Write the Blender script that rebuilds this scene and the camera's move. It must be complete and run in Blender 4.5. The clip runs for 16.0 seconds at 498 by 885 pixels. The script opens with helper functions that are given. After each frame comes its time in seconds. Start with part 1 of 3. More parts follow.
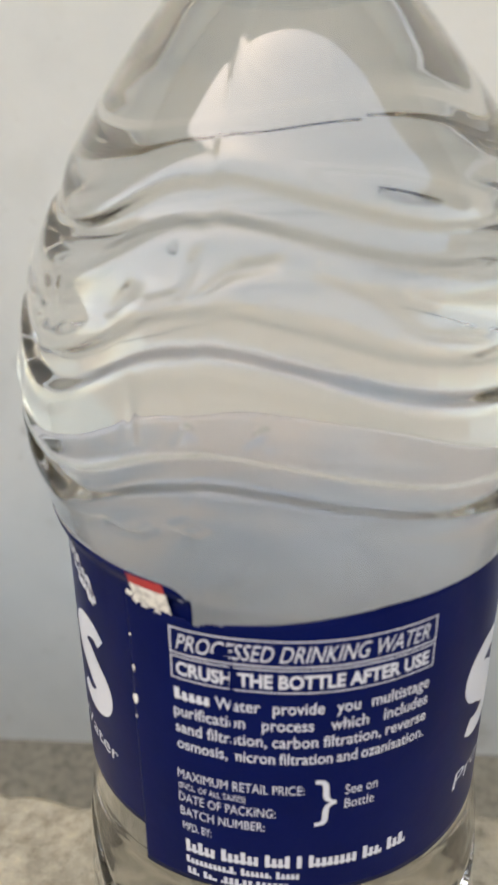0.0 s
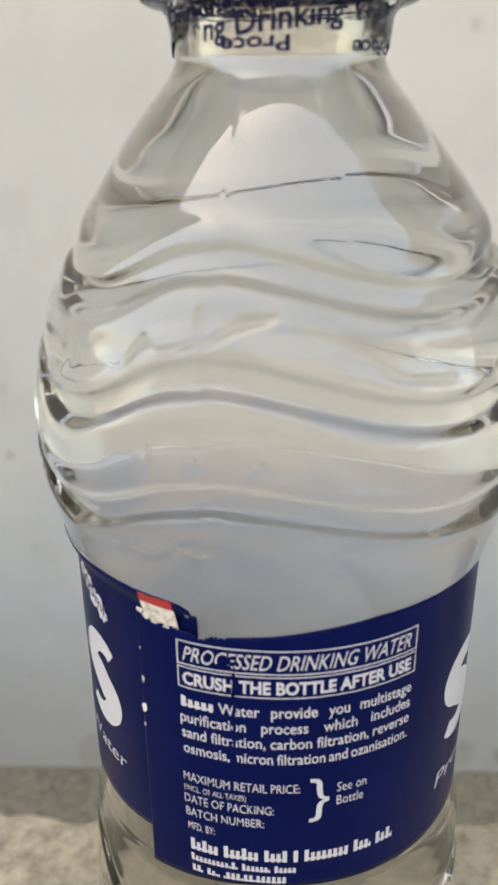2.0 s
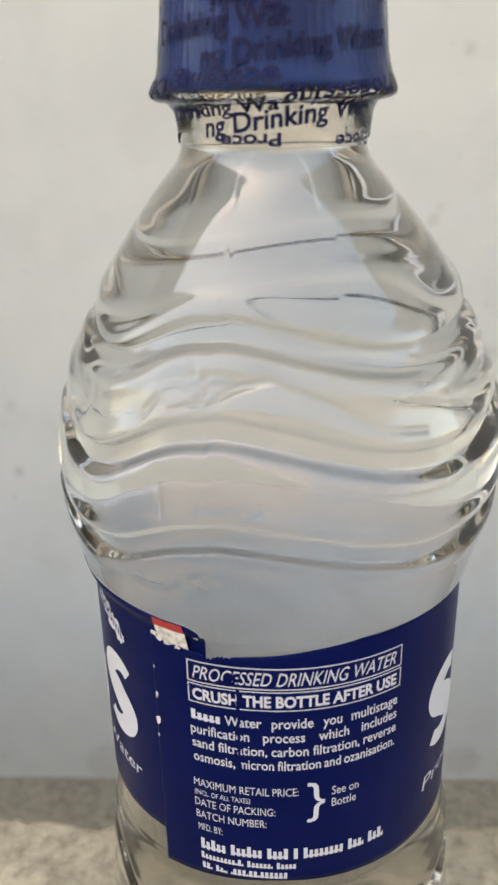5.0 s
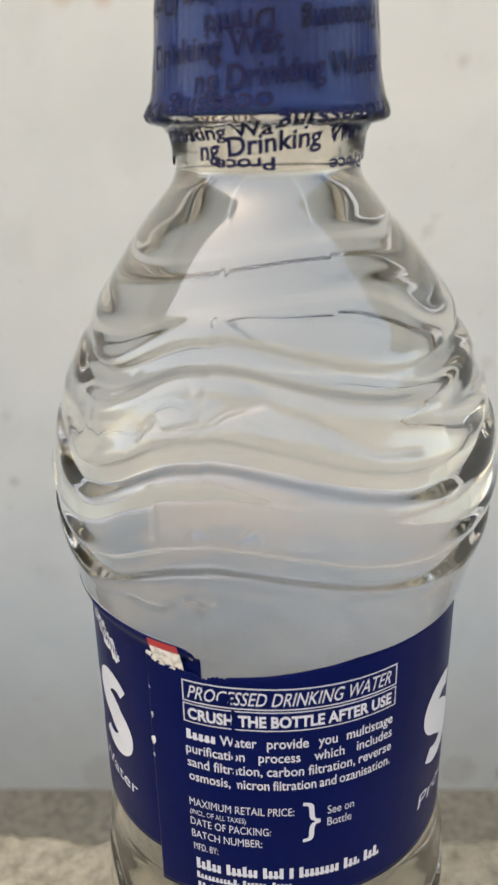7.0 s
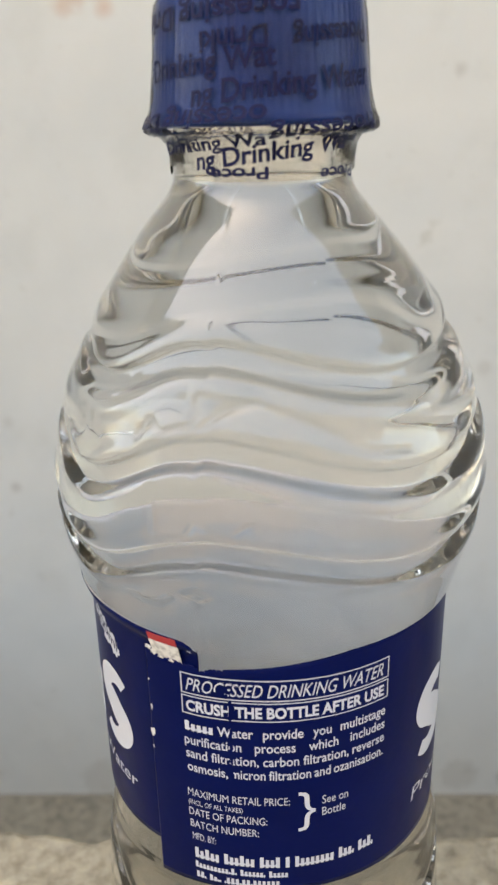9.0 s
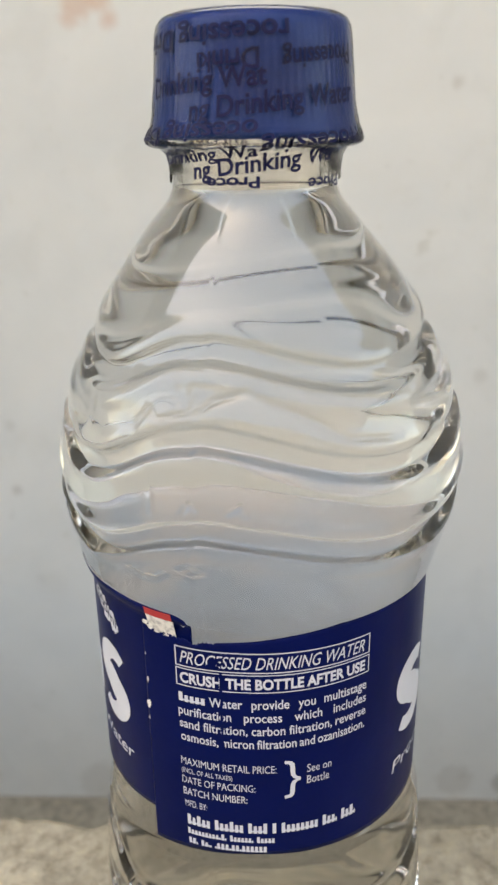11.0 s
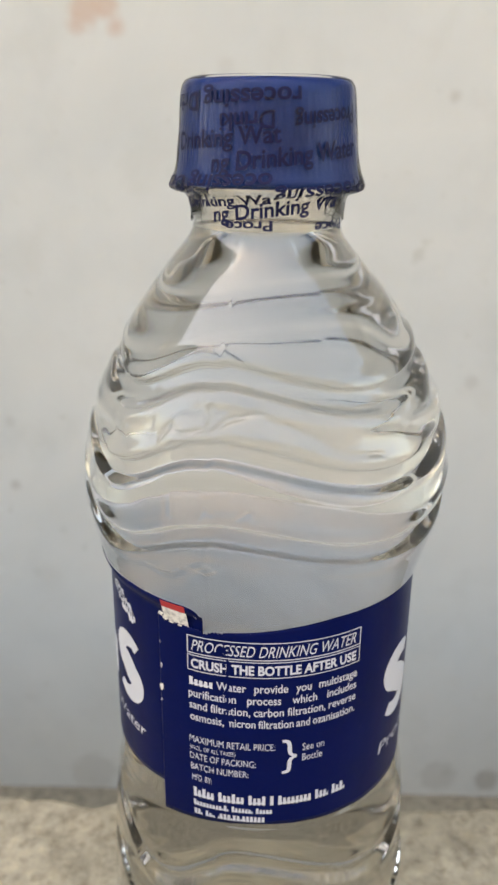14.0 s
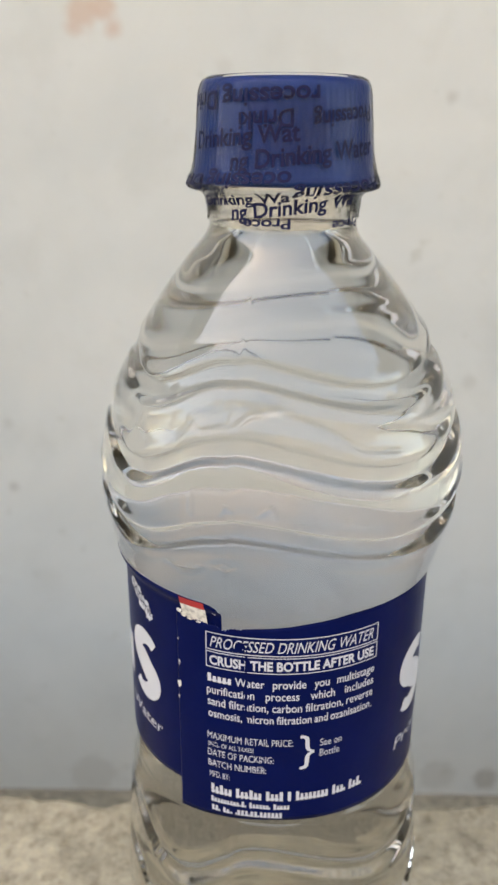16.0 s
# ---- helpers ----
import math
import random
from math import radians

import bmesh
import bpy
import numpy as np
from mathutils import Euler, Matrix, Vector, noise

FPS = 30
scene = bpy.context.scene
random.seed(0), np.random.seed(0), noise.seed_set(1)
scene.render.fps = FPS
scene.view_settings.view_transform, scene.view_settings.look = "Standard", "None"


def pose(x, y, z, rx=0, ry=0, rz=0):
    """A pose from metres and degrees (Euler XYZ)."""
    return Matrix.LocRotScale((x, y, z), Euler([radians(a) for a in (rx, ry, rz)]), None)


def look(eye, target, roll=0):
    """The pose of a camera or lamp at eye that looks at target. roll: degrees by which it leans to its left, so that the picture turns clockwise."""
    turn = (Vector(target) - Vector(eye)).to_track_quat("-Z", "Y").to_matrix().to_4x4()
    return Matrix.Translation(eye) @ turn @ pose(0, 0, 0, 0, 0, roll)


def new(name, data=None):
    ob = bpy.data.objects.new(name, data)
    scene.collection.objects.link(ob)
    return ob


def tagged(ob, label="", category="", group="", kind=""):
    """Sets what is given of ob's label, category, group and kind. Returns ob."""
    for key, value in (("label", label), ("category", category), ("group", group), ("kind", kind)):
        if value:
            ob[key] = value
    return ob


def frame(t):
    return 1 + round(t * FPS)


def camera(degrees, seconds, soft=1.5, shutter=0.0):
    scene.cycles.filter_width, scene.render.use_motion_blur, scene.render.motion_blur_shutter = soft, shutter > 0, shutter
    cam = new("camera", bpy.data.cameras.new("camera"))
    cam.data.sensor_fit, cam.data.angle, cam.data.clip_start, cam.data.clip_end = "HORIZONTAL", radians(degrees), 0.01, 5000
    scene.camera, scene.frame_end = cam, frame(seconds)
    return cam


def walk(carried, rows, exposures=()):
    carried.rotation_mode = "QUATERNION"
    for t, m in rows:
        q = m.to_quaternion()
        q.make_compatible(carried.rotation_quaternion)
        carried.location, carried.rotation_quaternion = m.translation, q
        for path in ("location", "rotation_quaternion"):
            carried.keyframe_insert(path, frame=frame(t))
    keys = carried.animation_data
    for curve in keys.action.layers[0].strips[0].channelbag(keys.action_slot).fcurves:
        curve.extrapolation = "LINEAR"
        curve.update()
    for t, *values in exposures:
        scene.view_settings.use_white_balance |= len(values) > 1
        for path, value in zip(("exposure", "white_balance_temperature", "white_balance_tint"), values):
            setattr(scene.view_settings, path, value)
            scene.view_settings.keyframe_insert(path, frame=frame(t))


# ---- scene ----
cam = camera(34.28, 16.0, soft=2.6)
# seconds, x, y, z (metres), yaw, pitch, lean to the right (degrees)
ROWS = [
    (0.0, 0.00048, -0.09891, 0.61292, 3.16, -24.74, 0.46),
    (0.5, -0.00167, -0.10404, 0.61447, 2.32, -24.10, 0.36),
    (1.0, -0.00111, -0.10663, 0.61751, 1.67, -24.00, 0.28),
    (1.5, 0.00039, -0.10862, 0.61965, 1.85, -23.65, 0.42),
    (2.0, -0.00110, -0.10775, 0.61826, 1.63, -23.30, 0.53),
    (2.5, 0.00034, -0.10927, 0.61852, 1.44, -22.67, 0.74),
    (3.0, 0.00034, -0.11353, 0.62238, 1.44, -22.46, 0.90),
    (5.5, -0.00060, -0.11750, 0.62719, 2.10, -22.67, 1.19),
    (6.0, -0.00314, -0.11335, 0.62720, 1.88, -22.38, 0.85),
    (6.5, -0.00095, -0.11561, 0.62857, 2.06, -22.40, 1.16),
    (7.0, -0.00000, -0.11717, 0.62888, 1.65, -22.11, 1.20),
    (7.5, -0.00064, -0.11677, 0.62913, 1.61, -22.10, 1.23),
    (8.0, 0.00087, -0.11698, 0.62812, 1.70, -21.82, 1.25),
    (8.5, 0.00069, -0.11867, 0.62892, 1.75, -21.75, 1.41),
    (11.0, 0.00239, -0.12984, 0.62980, 1.74, -21.06, 0.92),
    (11.5, 0.00232, -0.13120, 0.62985, 1.84, -21.35, 0.77),
    (12.0, 0.00075, -0.13037, 0.63089, 1.84, -21.53, 0.36),
    (12.5, 0.00422, -0.13175, 0.63116, 1.96, -21.59, 0.29),
    (13.0, 0.00166, -0.13950, 0.63623, 1.63, -21.57, -0.08),
    (13.5, -0.00104, -0.14413, 0.63834, 1.27, -21.38, -0.36),
    (14.0, 0.00012, -0.14270, 0.63749, 1.15, -21.26, -0.43),
    (14.5, -0.00002, -0.14190, 0.63731, 1.06, -21.20, -0.47),
    (15.0, -0.00264, -0.14039, 0.63743, 0.82, -21.24, -0.62),
    (15.5, -0.00482, -0.14028, 0.63734, 0.61, -21.18, -0.71),
    (16.0, -0.00385, -0.14371, 0.63704, 0.69, -21.15, -0.30),
]
cam.data.dof.use_dof, cam.data.dof.focus_distance = True, 0.126
cam.data.dof.aperture_fstop = cam.data.lens / 1.25
walk(cam, [(t, pose(x, y, z, 0, 0, yaw) @ pose(0, 0, 0, 90 + pitch) @ pose(0, 0, 0, 0, 0, -lean))
           for t, x, y, z, yaw, pitch, lean in ROWS],
     exposures=[(0.0, 2.68, 9000, 11), (16.0, 2.68, 9000, 11)])

# ---- light: a bright day, hazy, the high sun behind the tall wall, open sky over the yard ----
world = bpy.data.worlds.new("sky")
scene.world = world
world.use_nodes = True
wn = world.node_tree
sky = wn.nodes.new("ShaderNodeTexSky")
sky.sky_type = "NISHITA"
sky.sun_disc = False
sky.sun_elevation, sky.sun_rotation = radians(70), radians(304)
sky.air_density, sky.dust_density, sky.ozone_density = 1.0, 2.8, 1.0
wn.links.new(sky.outputs[0], wn.nodes["Background"].inputs[0])
wn.nodes["Background"].inputs[1].default_value = 0.14
sun_data = bpy.data.lights.new("sun", "SUN")
sun_data.energy, sun_data.angle, sun_data.color = 0.5, radians(10), (1.0, 0.94, 0.86)
sun = new("sun", sun_data)
sun.matrix_world = look((-1.42, 0.96, 5.2), (0, 0, 0.5))

# ---- small helpers ----
U = 0.00113          # one unit of the bottle's drawing, in metres
GROUND = 493.0       # the label's printed box stands this many units above the ground


def mat(name, colour, rough=0.5, metal=0.0, **more):
    m = bpy.data.materials.new(name)
    m.use_nodes = True
    b = m.node_tree.nodes["Principled BSDF"]
    b.inputs["Base Color"].default_value = (*colour, 1)
    b.inputs["Roughness"].default_value = rough
    b.inputs["Metallic"].default_value = metal
    for key, value in more.items():
        b.inputs[key.replace("_", " ")].default_value = value
    return m


def node(m, kind, **values):
    n = m.node_tree.nodes.new(kind)
    for key, value in values.items():
        n.inputs[key.replace("_", " ")].default_value = value
    return n


def link(m, a, b):
    m.node_tree.links.new(a, b)


def noise_of(m, scale, detail=6.0, rough=0.6, distort=0.0):
    c = node(m, "ShaderNodeTexCoord")
    n = node(m, "ShaderNodeTexNoise", Scale=scale, Detail=detail, Roughness=rough, Distortion=distort)
    link(m, c.outputs["Object"], n.inputs["Vector"])
    return n.outputs["Fac"]


def ramp(m, fac, stops):
    r = node(m, "ShaderNodeValToRGB")
    while len(r.color_ramp.elements) < len(stops):
        r.color_ramp.elements.new(0.5)
    for e, (p, c) in zip(r.color_ramp.elements, stops):
        e.position, e.color = p, (*c, 1)
    link(m, fac, r.inputs["Fac"])
    return r.outputs["Color"]


def mix(m, fac, a, b, how="MIX"):
    x = m.node_tree.nodes.new("ShaderNodeMix")
    x.data_type, x.blend_type = "RGBA", how
    for value, slot in ((fac, 0), (a, 6), (b, 7)):
        if isinstance(value, (int, float)):
            x.inputs[slot].default_value = value
        elif isinstance(value, tuple):
            x.inputs[slot].default_value = (*value, 1)
        else:
            link(m, value, x.inputs[slot])
    return x.outputs[2]


def bump(m, fac, strength, distance):
    b = node(m, "ShaderNodeBump", Strength=strength, Distance=distance)
    link(m, fac, b.inputs["Height"])
    p = m.node_tree.nodes["Principled BSDF"]
    if p.inputs["Normal"].is_linked:
        link(m, p.inputs["Normal"].links[0].from_socket, b.inputs["Normal"])
    link(m, b.outputs["Normal"], p.inputs["Normal"])


def paint(m, socket):
    link(m, socket, m.node_tree.nodes["Principled BSDF"].inputs["Base Color"])


def spot(m, place, radius, edge, wobble=0.6, scale=40.0):
    """A mask, 1 inside an uneven blot round a place of the object, 0 outside."""
    c = node(m, "ShaderNodeTexCoord")
    n = node(m, "ShaderNodeTexNoise", Scale=scale, Detail=5.0)
    link(m, c.outputs["Object"], n.inputs["Vector"])
    d = m.node_tree.nodes.new("ShaderNodeVectorMath")
    d.operation = "DISTANCE"
    link(m, c.outputs["Object"], d.inputs[0])
    d.inputs[1].default_value = place
    a = m.node_tree.nodes.new("ShaderNodeMath")
    a.operation = "MULTIPLY_ADD"
    link(m, n.outputs["Fac"], a.inputs[0])
    a.inputs[1].default_value = wobble * radius * 2
    link(m, d.outputs["Value"], a.inputs[2])
    r = node(m, "ShaderNodeMapRange")
    link(m, a.outputs[0], r.inputs["Value"])
    mid = radius * (1 + wobble)
    r.inputs["From Min"].default_value, r.inputs["From Max"].default_value = mid + edge, mid - edge
    return r.outputs["Result"]


# ---- materials ----
def plaster():
    m = mat("old white plaster", (0.7, 0.68, 0.63), 0.85)
    big = ramp(m, noise_of(m, 3.2, 5, 0.6, 0.4), [(0.3, (0.575, 0.58, 0.532)), (0.7, (0.695, 0.683, 0.615))])
    blots = ramp(m, noise_of(m, 14, 7, 0.62, 0.3), [(0.25, (0.93, 0.925, 0.91)), (0.48, (1, 1, 1)), (0.75, (1.0, 0.99, 0.975))])
    specks = ramp(m, noise_of(m, 55, 4, 0.5), [(0.24, (0.88, 0.87, 0.84)), (0.33, (1, 1, 1))])
    c = mix(m, 1.0, mix(m, 1.0, big, blots, "MULTIPLY"), specks, "MULTIPLY")
    for x, z, r, k in ((120.8, 91.5, 3.2, 0.32), (-194, -190, 3.6, 0.35), (-193, -138, 4.0, 0.2), (152, -102, 5.0, 0.2), (-28, 108, 6, 0.12), (205, -474, 11, 0.55), (160, -470, 16, 0.22), (-150, -476, 20, 0.2)):
        c = mix(m, mix_factor(m, spot(m, (x * U, 446 * U, (z + GROUND) * U), r * U, 2.4 * U, 0.6, 160), k), c, (0.30, 0.26, 0.20))
    for x, z, r in ((-118, 140, 10), (-104, 143, 8), (-98, 131, 5), (-124, 132, 5)):
        c = mix(m, mix_factor(m, spot(m, (x * U, 446 * U, (z + GROUND) * U), r * U, 3.0 * U, 0.7, 70), 0.6), c, (0.56, 0.36, 0.25))
    paint(m, c)
    bump(m, noise_of(m, 25, 6), 0.25, 0.004)
    bump(m, noise_of(m, 220, 4), 0.15, 0.001)
    return m


def mix_factor(m, fac, k):
    a = m.node_tree.nodes.new("ShaderNodeMath")
    a.operation = "MULTIPLY"
    a.use_clamp = True
    link(m, fac, a.inputs[0])
    a.inputs[1].default_value = k
    return a.outputs[0]


def concrete(name, light, dark, grit=300):
    m = mat(name, light, 0.9)
    a = ramp(m, noise_of(m, 22, 8, 0.65, 0.3), [(0.32, dark), (0.62, light)])
    b = ramp(m, noise_of(m, grit, 3, 0.6), [(0.3, (0.68, 0.66, 0.62)), (0.5, (1, 1, 1)), (0.72, (1.2, 1.18, 1.12))])
    c = ramp(m, noise_of(m, 90, 5, 0.7), [(0.35, (0.72, 0.71, 0.68)), (0.6, (1.05, 1.04, 1.0))])
    paint(m, mix(m, 1.0, mix(m, 1.0, a, b, "MULTIPLY"), c, "MULTIPLY"))
    bump(m, noise_of(m, 90, 6), 0.5, 0.002)
    bump(m, noise_of(m, grit, 3), 0.4, 0.0008)
    return m


WALL = plaster()
LEDGE = concrete("rough weathered concrete", (0.42, 0.375, 0.295), (0.31, 0.272, 0.21))
EARTH = concrete("grey cement ground", (0.30, 0.268, 0.212), (0.25, 0.222, 0.175), 120)
BLUE = mat("dark blue printed film", (0.010, 0.016, 0.16), 0.30, Specular_IOR_Level=0.06)
BACKING = mat("grey white backing", (0.40, 0.43, 0.47), 0.5)
paint(BACKING, mix(BACKING, ramp(BACKING, noise_of(BACKING, 26, 2, 0.5, 0.6), [(0.44, (0, 0, 0)), (0.54, (1, 1, 1))]),
                   ramp(BACKING, noise_of(BACKING, 70, 5, 0.6, 0.8), [(0.3, (0.60, 0.66, 0.72)), (0.7, (0.77, 0.83, 0.88))]), (0.86, 0.81, 0.78)))
INK = mat("white print", (0.54, 0.55, 0.58), 0.4, Specular_IOR_Level=0.2)
RED = mat("red print", (0.42, 0.02, 0.025), 0.4)
TORN = mat("torn whitish film", (0.66, 0.64, 0.58), 0.6)
CAP = mat("blue plastic cap", (0.022, 0.045, 0.24), 0.3, Specular_IOR_Level=0.2)
NAVY = mat("navy ink", (0.005, 0.007, 0.045), 0.5, Specular_IOR_Level=0.15)
paint(BLUE, ramp(BLUE, noise_of(BLUE, 60, 5), [(0.3, (0.0003, 0.0036, 0.044)), (0.7, (0.0006, 0.005, 0.058))]))
bump(BLUE, noise_of(BLUE, 180, 3), 0.08, 0.0004)
paint(TORN, ramp(TORN, noise_of(TORN, 900, 4), [(0.35, (0.36, 0.35, 0.33)), (0.55, (0.70, 0.68, 0.62))]))
paint(CAP, ramp(CAP, noise_of(CAP, 120, 4), [(0.3, (0.003, 0.024, 0.125)), (0.7, (0.005, 0.034, 0.165))]))


def film_material(name, tint, ior, rough, relief, cloud):
    """A thin clear sheet: light goes straight through it, with a gloss on top."""
    m = bpy.data.materials.new(name)
    m.use_nodes = True
    t = m.node_tree
    t.nodes.clear()
    out = t.nodes.new("ShaderNodeOutputMaterial")
    clear = t.nodes.new("ShaderNodeBsdfTransparent")
    clear.inputs[0].default_value = (*tint, 1)
    gloss = t.nodes.new("ShaderNodeBsdfGlossy")
    gloss.inputs["Roughness"].default_value = rough
    fres = t.nodes.new("ShaderNodeFresnel")
    fres.inputs[0].default_value = ior
    both = t.nodes.new("ShaderNodeMixShader")
    c = t.nodes.new("ShaderNodeTexCoord")
    n = t.nodes.new("ShaderNodeTexNoise")
    n.inputs["Scale"].default_value, n.inputs["Detail"].default_value = 260, 3
    b = t.nodes.new("ShaderNodeBump")
    b.inputs["Strength"].default_value, b.inputs["Distance"].default_value = relief, 0.0008
    t.links.new(c.outputs["Object"], n.inputs["Vector"])
    t.links.new(n.outputs["Fac"], b.inputs["Height"])
    t.links.new(b.outputs[0], gloss.inputs["Normal"])
    t.links.new(b.outputs[0], fres.inputs["Normal"])
    milk = t.nodes.new("ShaderNodeBsdfDiffuse")
    milk.inputs[0].default_value = (0.8, 0.8, 0.82, 1)
    haze = t.nodes.new("ShaderNodeMixShader")
    haze.inputs[0].default_value = cloud
    t.links.new(clear.outputs[0], haze.inputs[1])
    t.links.new(milk.outputs[0], haze.inputs[2])
    t.links.new(fres.outputs[0], both.inputs[0])
    t.links.new(haze.outputs[0], both.inputs[1])
    t.links.new(gloss.outputs[0], both.inputs[2])
    t.links.new(both.outputs[0], out.inputs[0])
    return m


FILM = film_material("clear shrink film", (0.95, 0.95, 0.96), 1.22, 0.08, 0.6, 0.004)
PET = mat("clear plastic and water", (0.82, 0.812, 0.775), 0.025, Transmission_Weight=1.0, IOR=1.25, Coat_Weight=1.0, Coat_IOR=1.62, Coat_Roughness=0.02)


def mesh_of(name, verts, faces, material, parent=None, smooth=True, label=""):
    me = bpy.data.meshes.new(name)
    me.from_pydata([tuple(v) for v in verts], [], faces)
    me.materials.append(material)
    if smooth:
        me.polygons.foreach_set("use_smooth", [True] * len(me.polygons))
    me.update()
    ob = new(name, me)
    ob.parent = parent
    if label:
        tagged(ob, label)
    return ob


def part(name, bm, material, parent, label="", smooth=False):
    me = bpy.data.meshes.new(name)
    bm.to_mesh(me)
    bm.free()
    me.materials.append(material)
    if smooth:
        me.polygons.foreach_set("use_smooth", [True] * len(me.polygons))
    ob = new(name, me)
    ob.parent = parent
    if label:
        tagged(ob, label)
    return ob


def place_of(theta, r, z):
    """Degrees round the bottle (0 faces -y), units, height above the ledge's bottle base."""
    a = radians(theta)
    return (r * math.sin(a) * U, -r * math.cos(a) * U, (z + 100) * U)


# ---- the setting ----
def block(bm, x0, x1, y0, y1, z0, z1, bevel=0.0):
    made = bmesh.ops.create_cube(bm, size=1, matrix=Matrix.Translation(((x0 + x1) / 2, (y0 + y1) / 2, (z0 + z1) / 2))
                                 @ Matrix.Diagonal((x1 - x0, y1 - y0, z1 - z0, 1)))
    if bevel:
        edges = list({e for v in made["verts"] for e in v.link_edges})
        bmesh.ops.bevel(bm, geom=edges, offset=bevel, segments=3, affect="EDGES", profile=0.5)


bm = bmesh.new()
bmesh.ops.create_grid(bm, x_segments=40, y_segments=40, size=400)
ground = tagged(part("ground", bm, EARTH, None), "grey cement ground at the foot of the wall", "ground", kind="structure")

bm = bmesh.new()
block(bm, -7, 7, 446 * U, 446 * U + 0.23, -0.1, 6.2, 0.006)
wall = tagged(part("wall_back", bm, WALL, None), "off-white stained plaster wall with faint spots", "wall", kind="structure")

# unseen slab, added to cut the overhead sky from the bottle's reflections
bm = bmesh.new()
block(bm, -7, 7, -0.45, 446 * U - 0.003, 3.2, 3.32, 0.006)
tagged(part("eave", bm, WALL, None), "off-white eave added out of view to block the overhead sky", "eave", kind="structure")

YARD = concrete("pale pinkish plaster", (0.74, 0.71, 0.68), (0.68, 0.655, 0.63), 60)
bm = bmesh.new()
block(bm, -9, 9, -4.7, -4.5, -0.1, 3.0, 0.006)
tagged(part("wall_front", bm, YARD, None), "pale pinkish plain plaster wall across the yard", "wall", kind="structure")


def ledge():
    """A low cement plinth with a worn top and a crumbled back edge."""
    x0, x1, y0, y1, top = -1.59, 1.59, -0.55, 43 * U, 393 * U
    xs = np.concatenate([np.linspace(x0, -0.2, 60), np.linspace(-0.197, 0.197, 220), np.linspace(0.2, x1, 60)])
    prof = [(y0, -0.1), (y0, top - 0.01), (y0 + 0.01, top)]
    prof += [(y, top) for y in np.linspace(y0 + 0.03, 0.0, 60)] + [(y, top) for y in np.linspace(0.001, y1 - 0.002, 40)]
    prof += [(y1 - 0.0006, top - 0.0006), (y1, top - 0.003), (y1 + 0.001, top - 0.01), (y1, top - 0.05), (y1, -0.1)]
    verts, faces = [], []
    for x in xs:
        for j, (y, z) in enumerate(prof):
            p = Vector((x, y, z))
            h = noise.fractal(p * 60, 0.9, 2.0, 6) * 0.0011 + noise.noise(p * 11) * 0.0012
            rim = max(0.0, 1 - abs(y - y1) / 0.02)
            wob = noise.fractal(Vector((x * 45, 3.3, 0)), 0.8, 2.0, 5) * 0.0028 * rim
            away = min(1.0, max(0.0, (math.hypot(x, y) - 0.034) / 0.01))
            up = 1.0 if z > top - 0.02 else 0.0
            verts.append((x, y + wob, z + up * (h * away - rim * 0.001 * abs(noise.noise(p * 90)))))
    n = len(prof)
    for i in range(len(xs) - 1):
        for j in range(n - 1):
            faces.append((i * n + j, i * n + n + j, i * n + n + j + 1, i * n + j + 1))
    return mesh_of("ledge", verts, faces, LEDGE)


tagged(ledge(), "low rough weathered cement ledge with a crumbled edge", "ledge", kind="structure")

# ---- the bottle ----
bottle = new("water_bottle")
bottle.location = (0, 0, 393 * U)
tagged(bottle, "clear plastic bottle full of water with a dark blue torn label", "bottle")

ENV = [(-100, 23.5), (-99.2, 25.6), (-97, 27.6), (-93, 28.7), (-80, 29.2), (-64, 29.0), (-54, 28.2), (-47, 27.7), (-43, 27.3), (-39.5, 26.8), (-37.2, 26.3),
       (-36, 26.2), (1.0, 26.2), (3.9, 26.3), (4.4, 27.15), (7.5, 28.0), (11, 28.9), (14, 29.5), (18, 29.8), (22, 29.6), (25, 29.0), (29, 28.0),
       (33.8, 26.4), (36, 25.1), (38.9, 23.6), (41.1, 22.6), (43.4, 21.3), (45.5, 19.9), (47.6, 18.45), (50, 16.75), (52.3, 15.0), (54, 13.55), (55.4, 12.3), (56.4, 11.5), (57.4, 11.25), (62, 11.2), (73, 11.1)]
GROOVES = [(38.1, 2.05, 19), (28.0, 2.6, 17), (17.0, 2.3, 15), (-46, 3.8, 6), (-59, 4.2, 6), (-73, 4.2, 6), (-86, 3.4, 6)]
EZ, ER = np.array([p[0] for p in ENV]), np.array([p[1] for p in ENV])


def smooth_env(z):
    k = np.array([-1.2, -0.6, 0, 0.6, 1.2])
    w = np.array([1, 2, 3, 2, 1]) / 9
    soft = sum(wi * np.interp(z + ki, EZ, ER) for ki, wi in zip(k, w))
    return np.where((z < -96) | (z > 57) | (np.abs(z - 4.2) < 2.6), np.interp(z, EZ, ER), soft)


def wave(theta):
    """Two unlike waves, 116 and 64 degrees long, in each half of the mould."""
    u = theta % 180
    return np.cos(2 * np.pi * np.where(u < 116, u / 116, (u - 116) / 64))


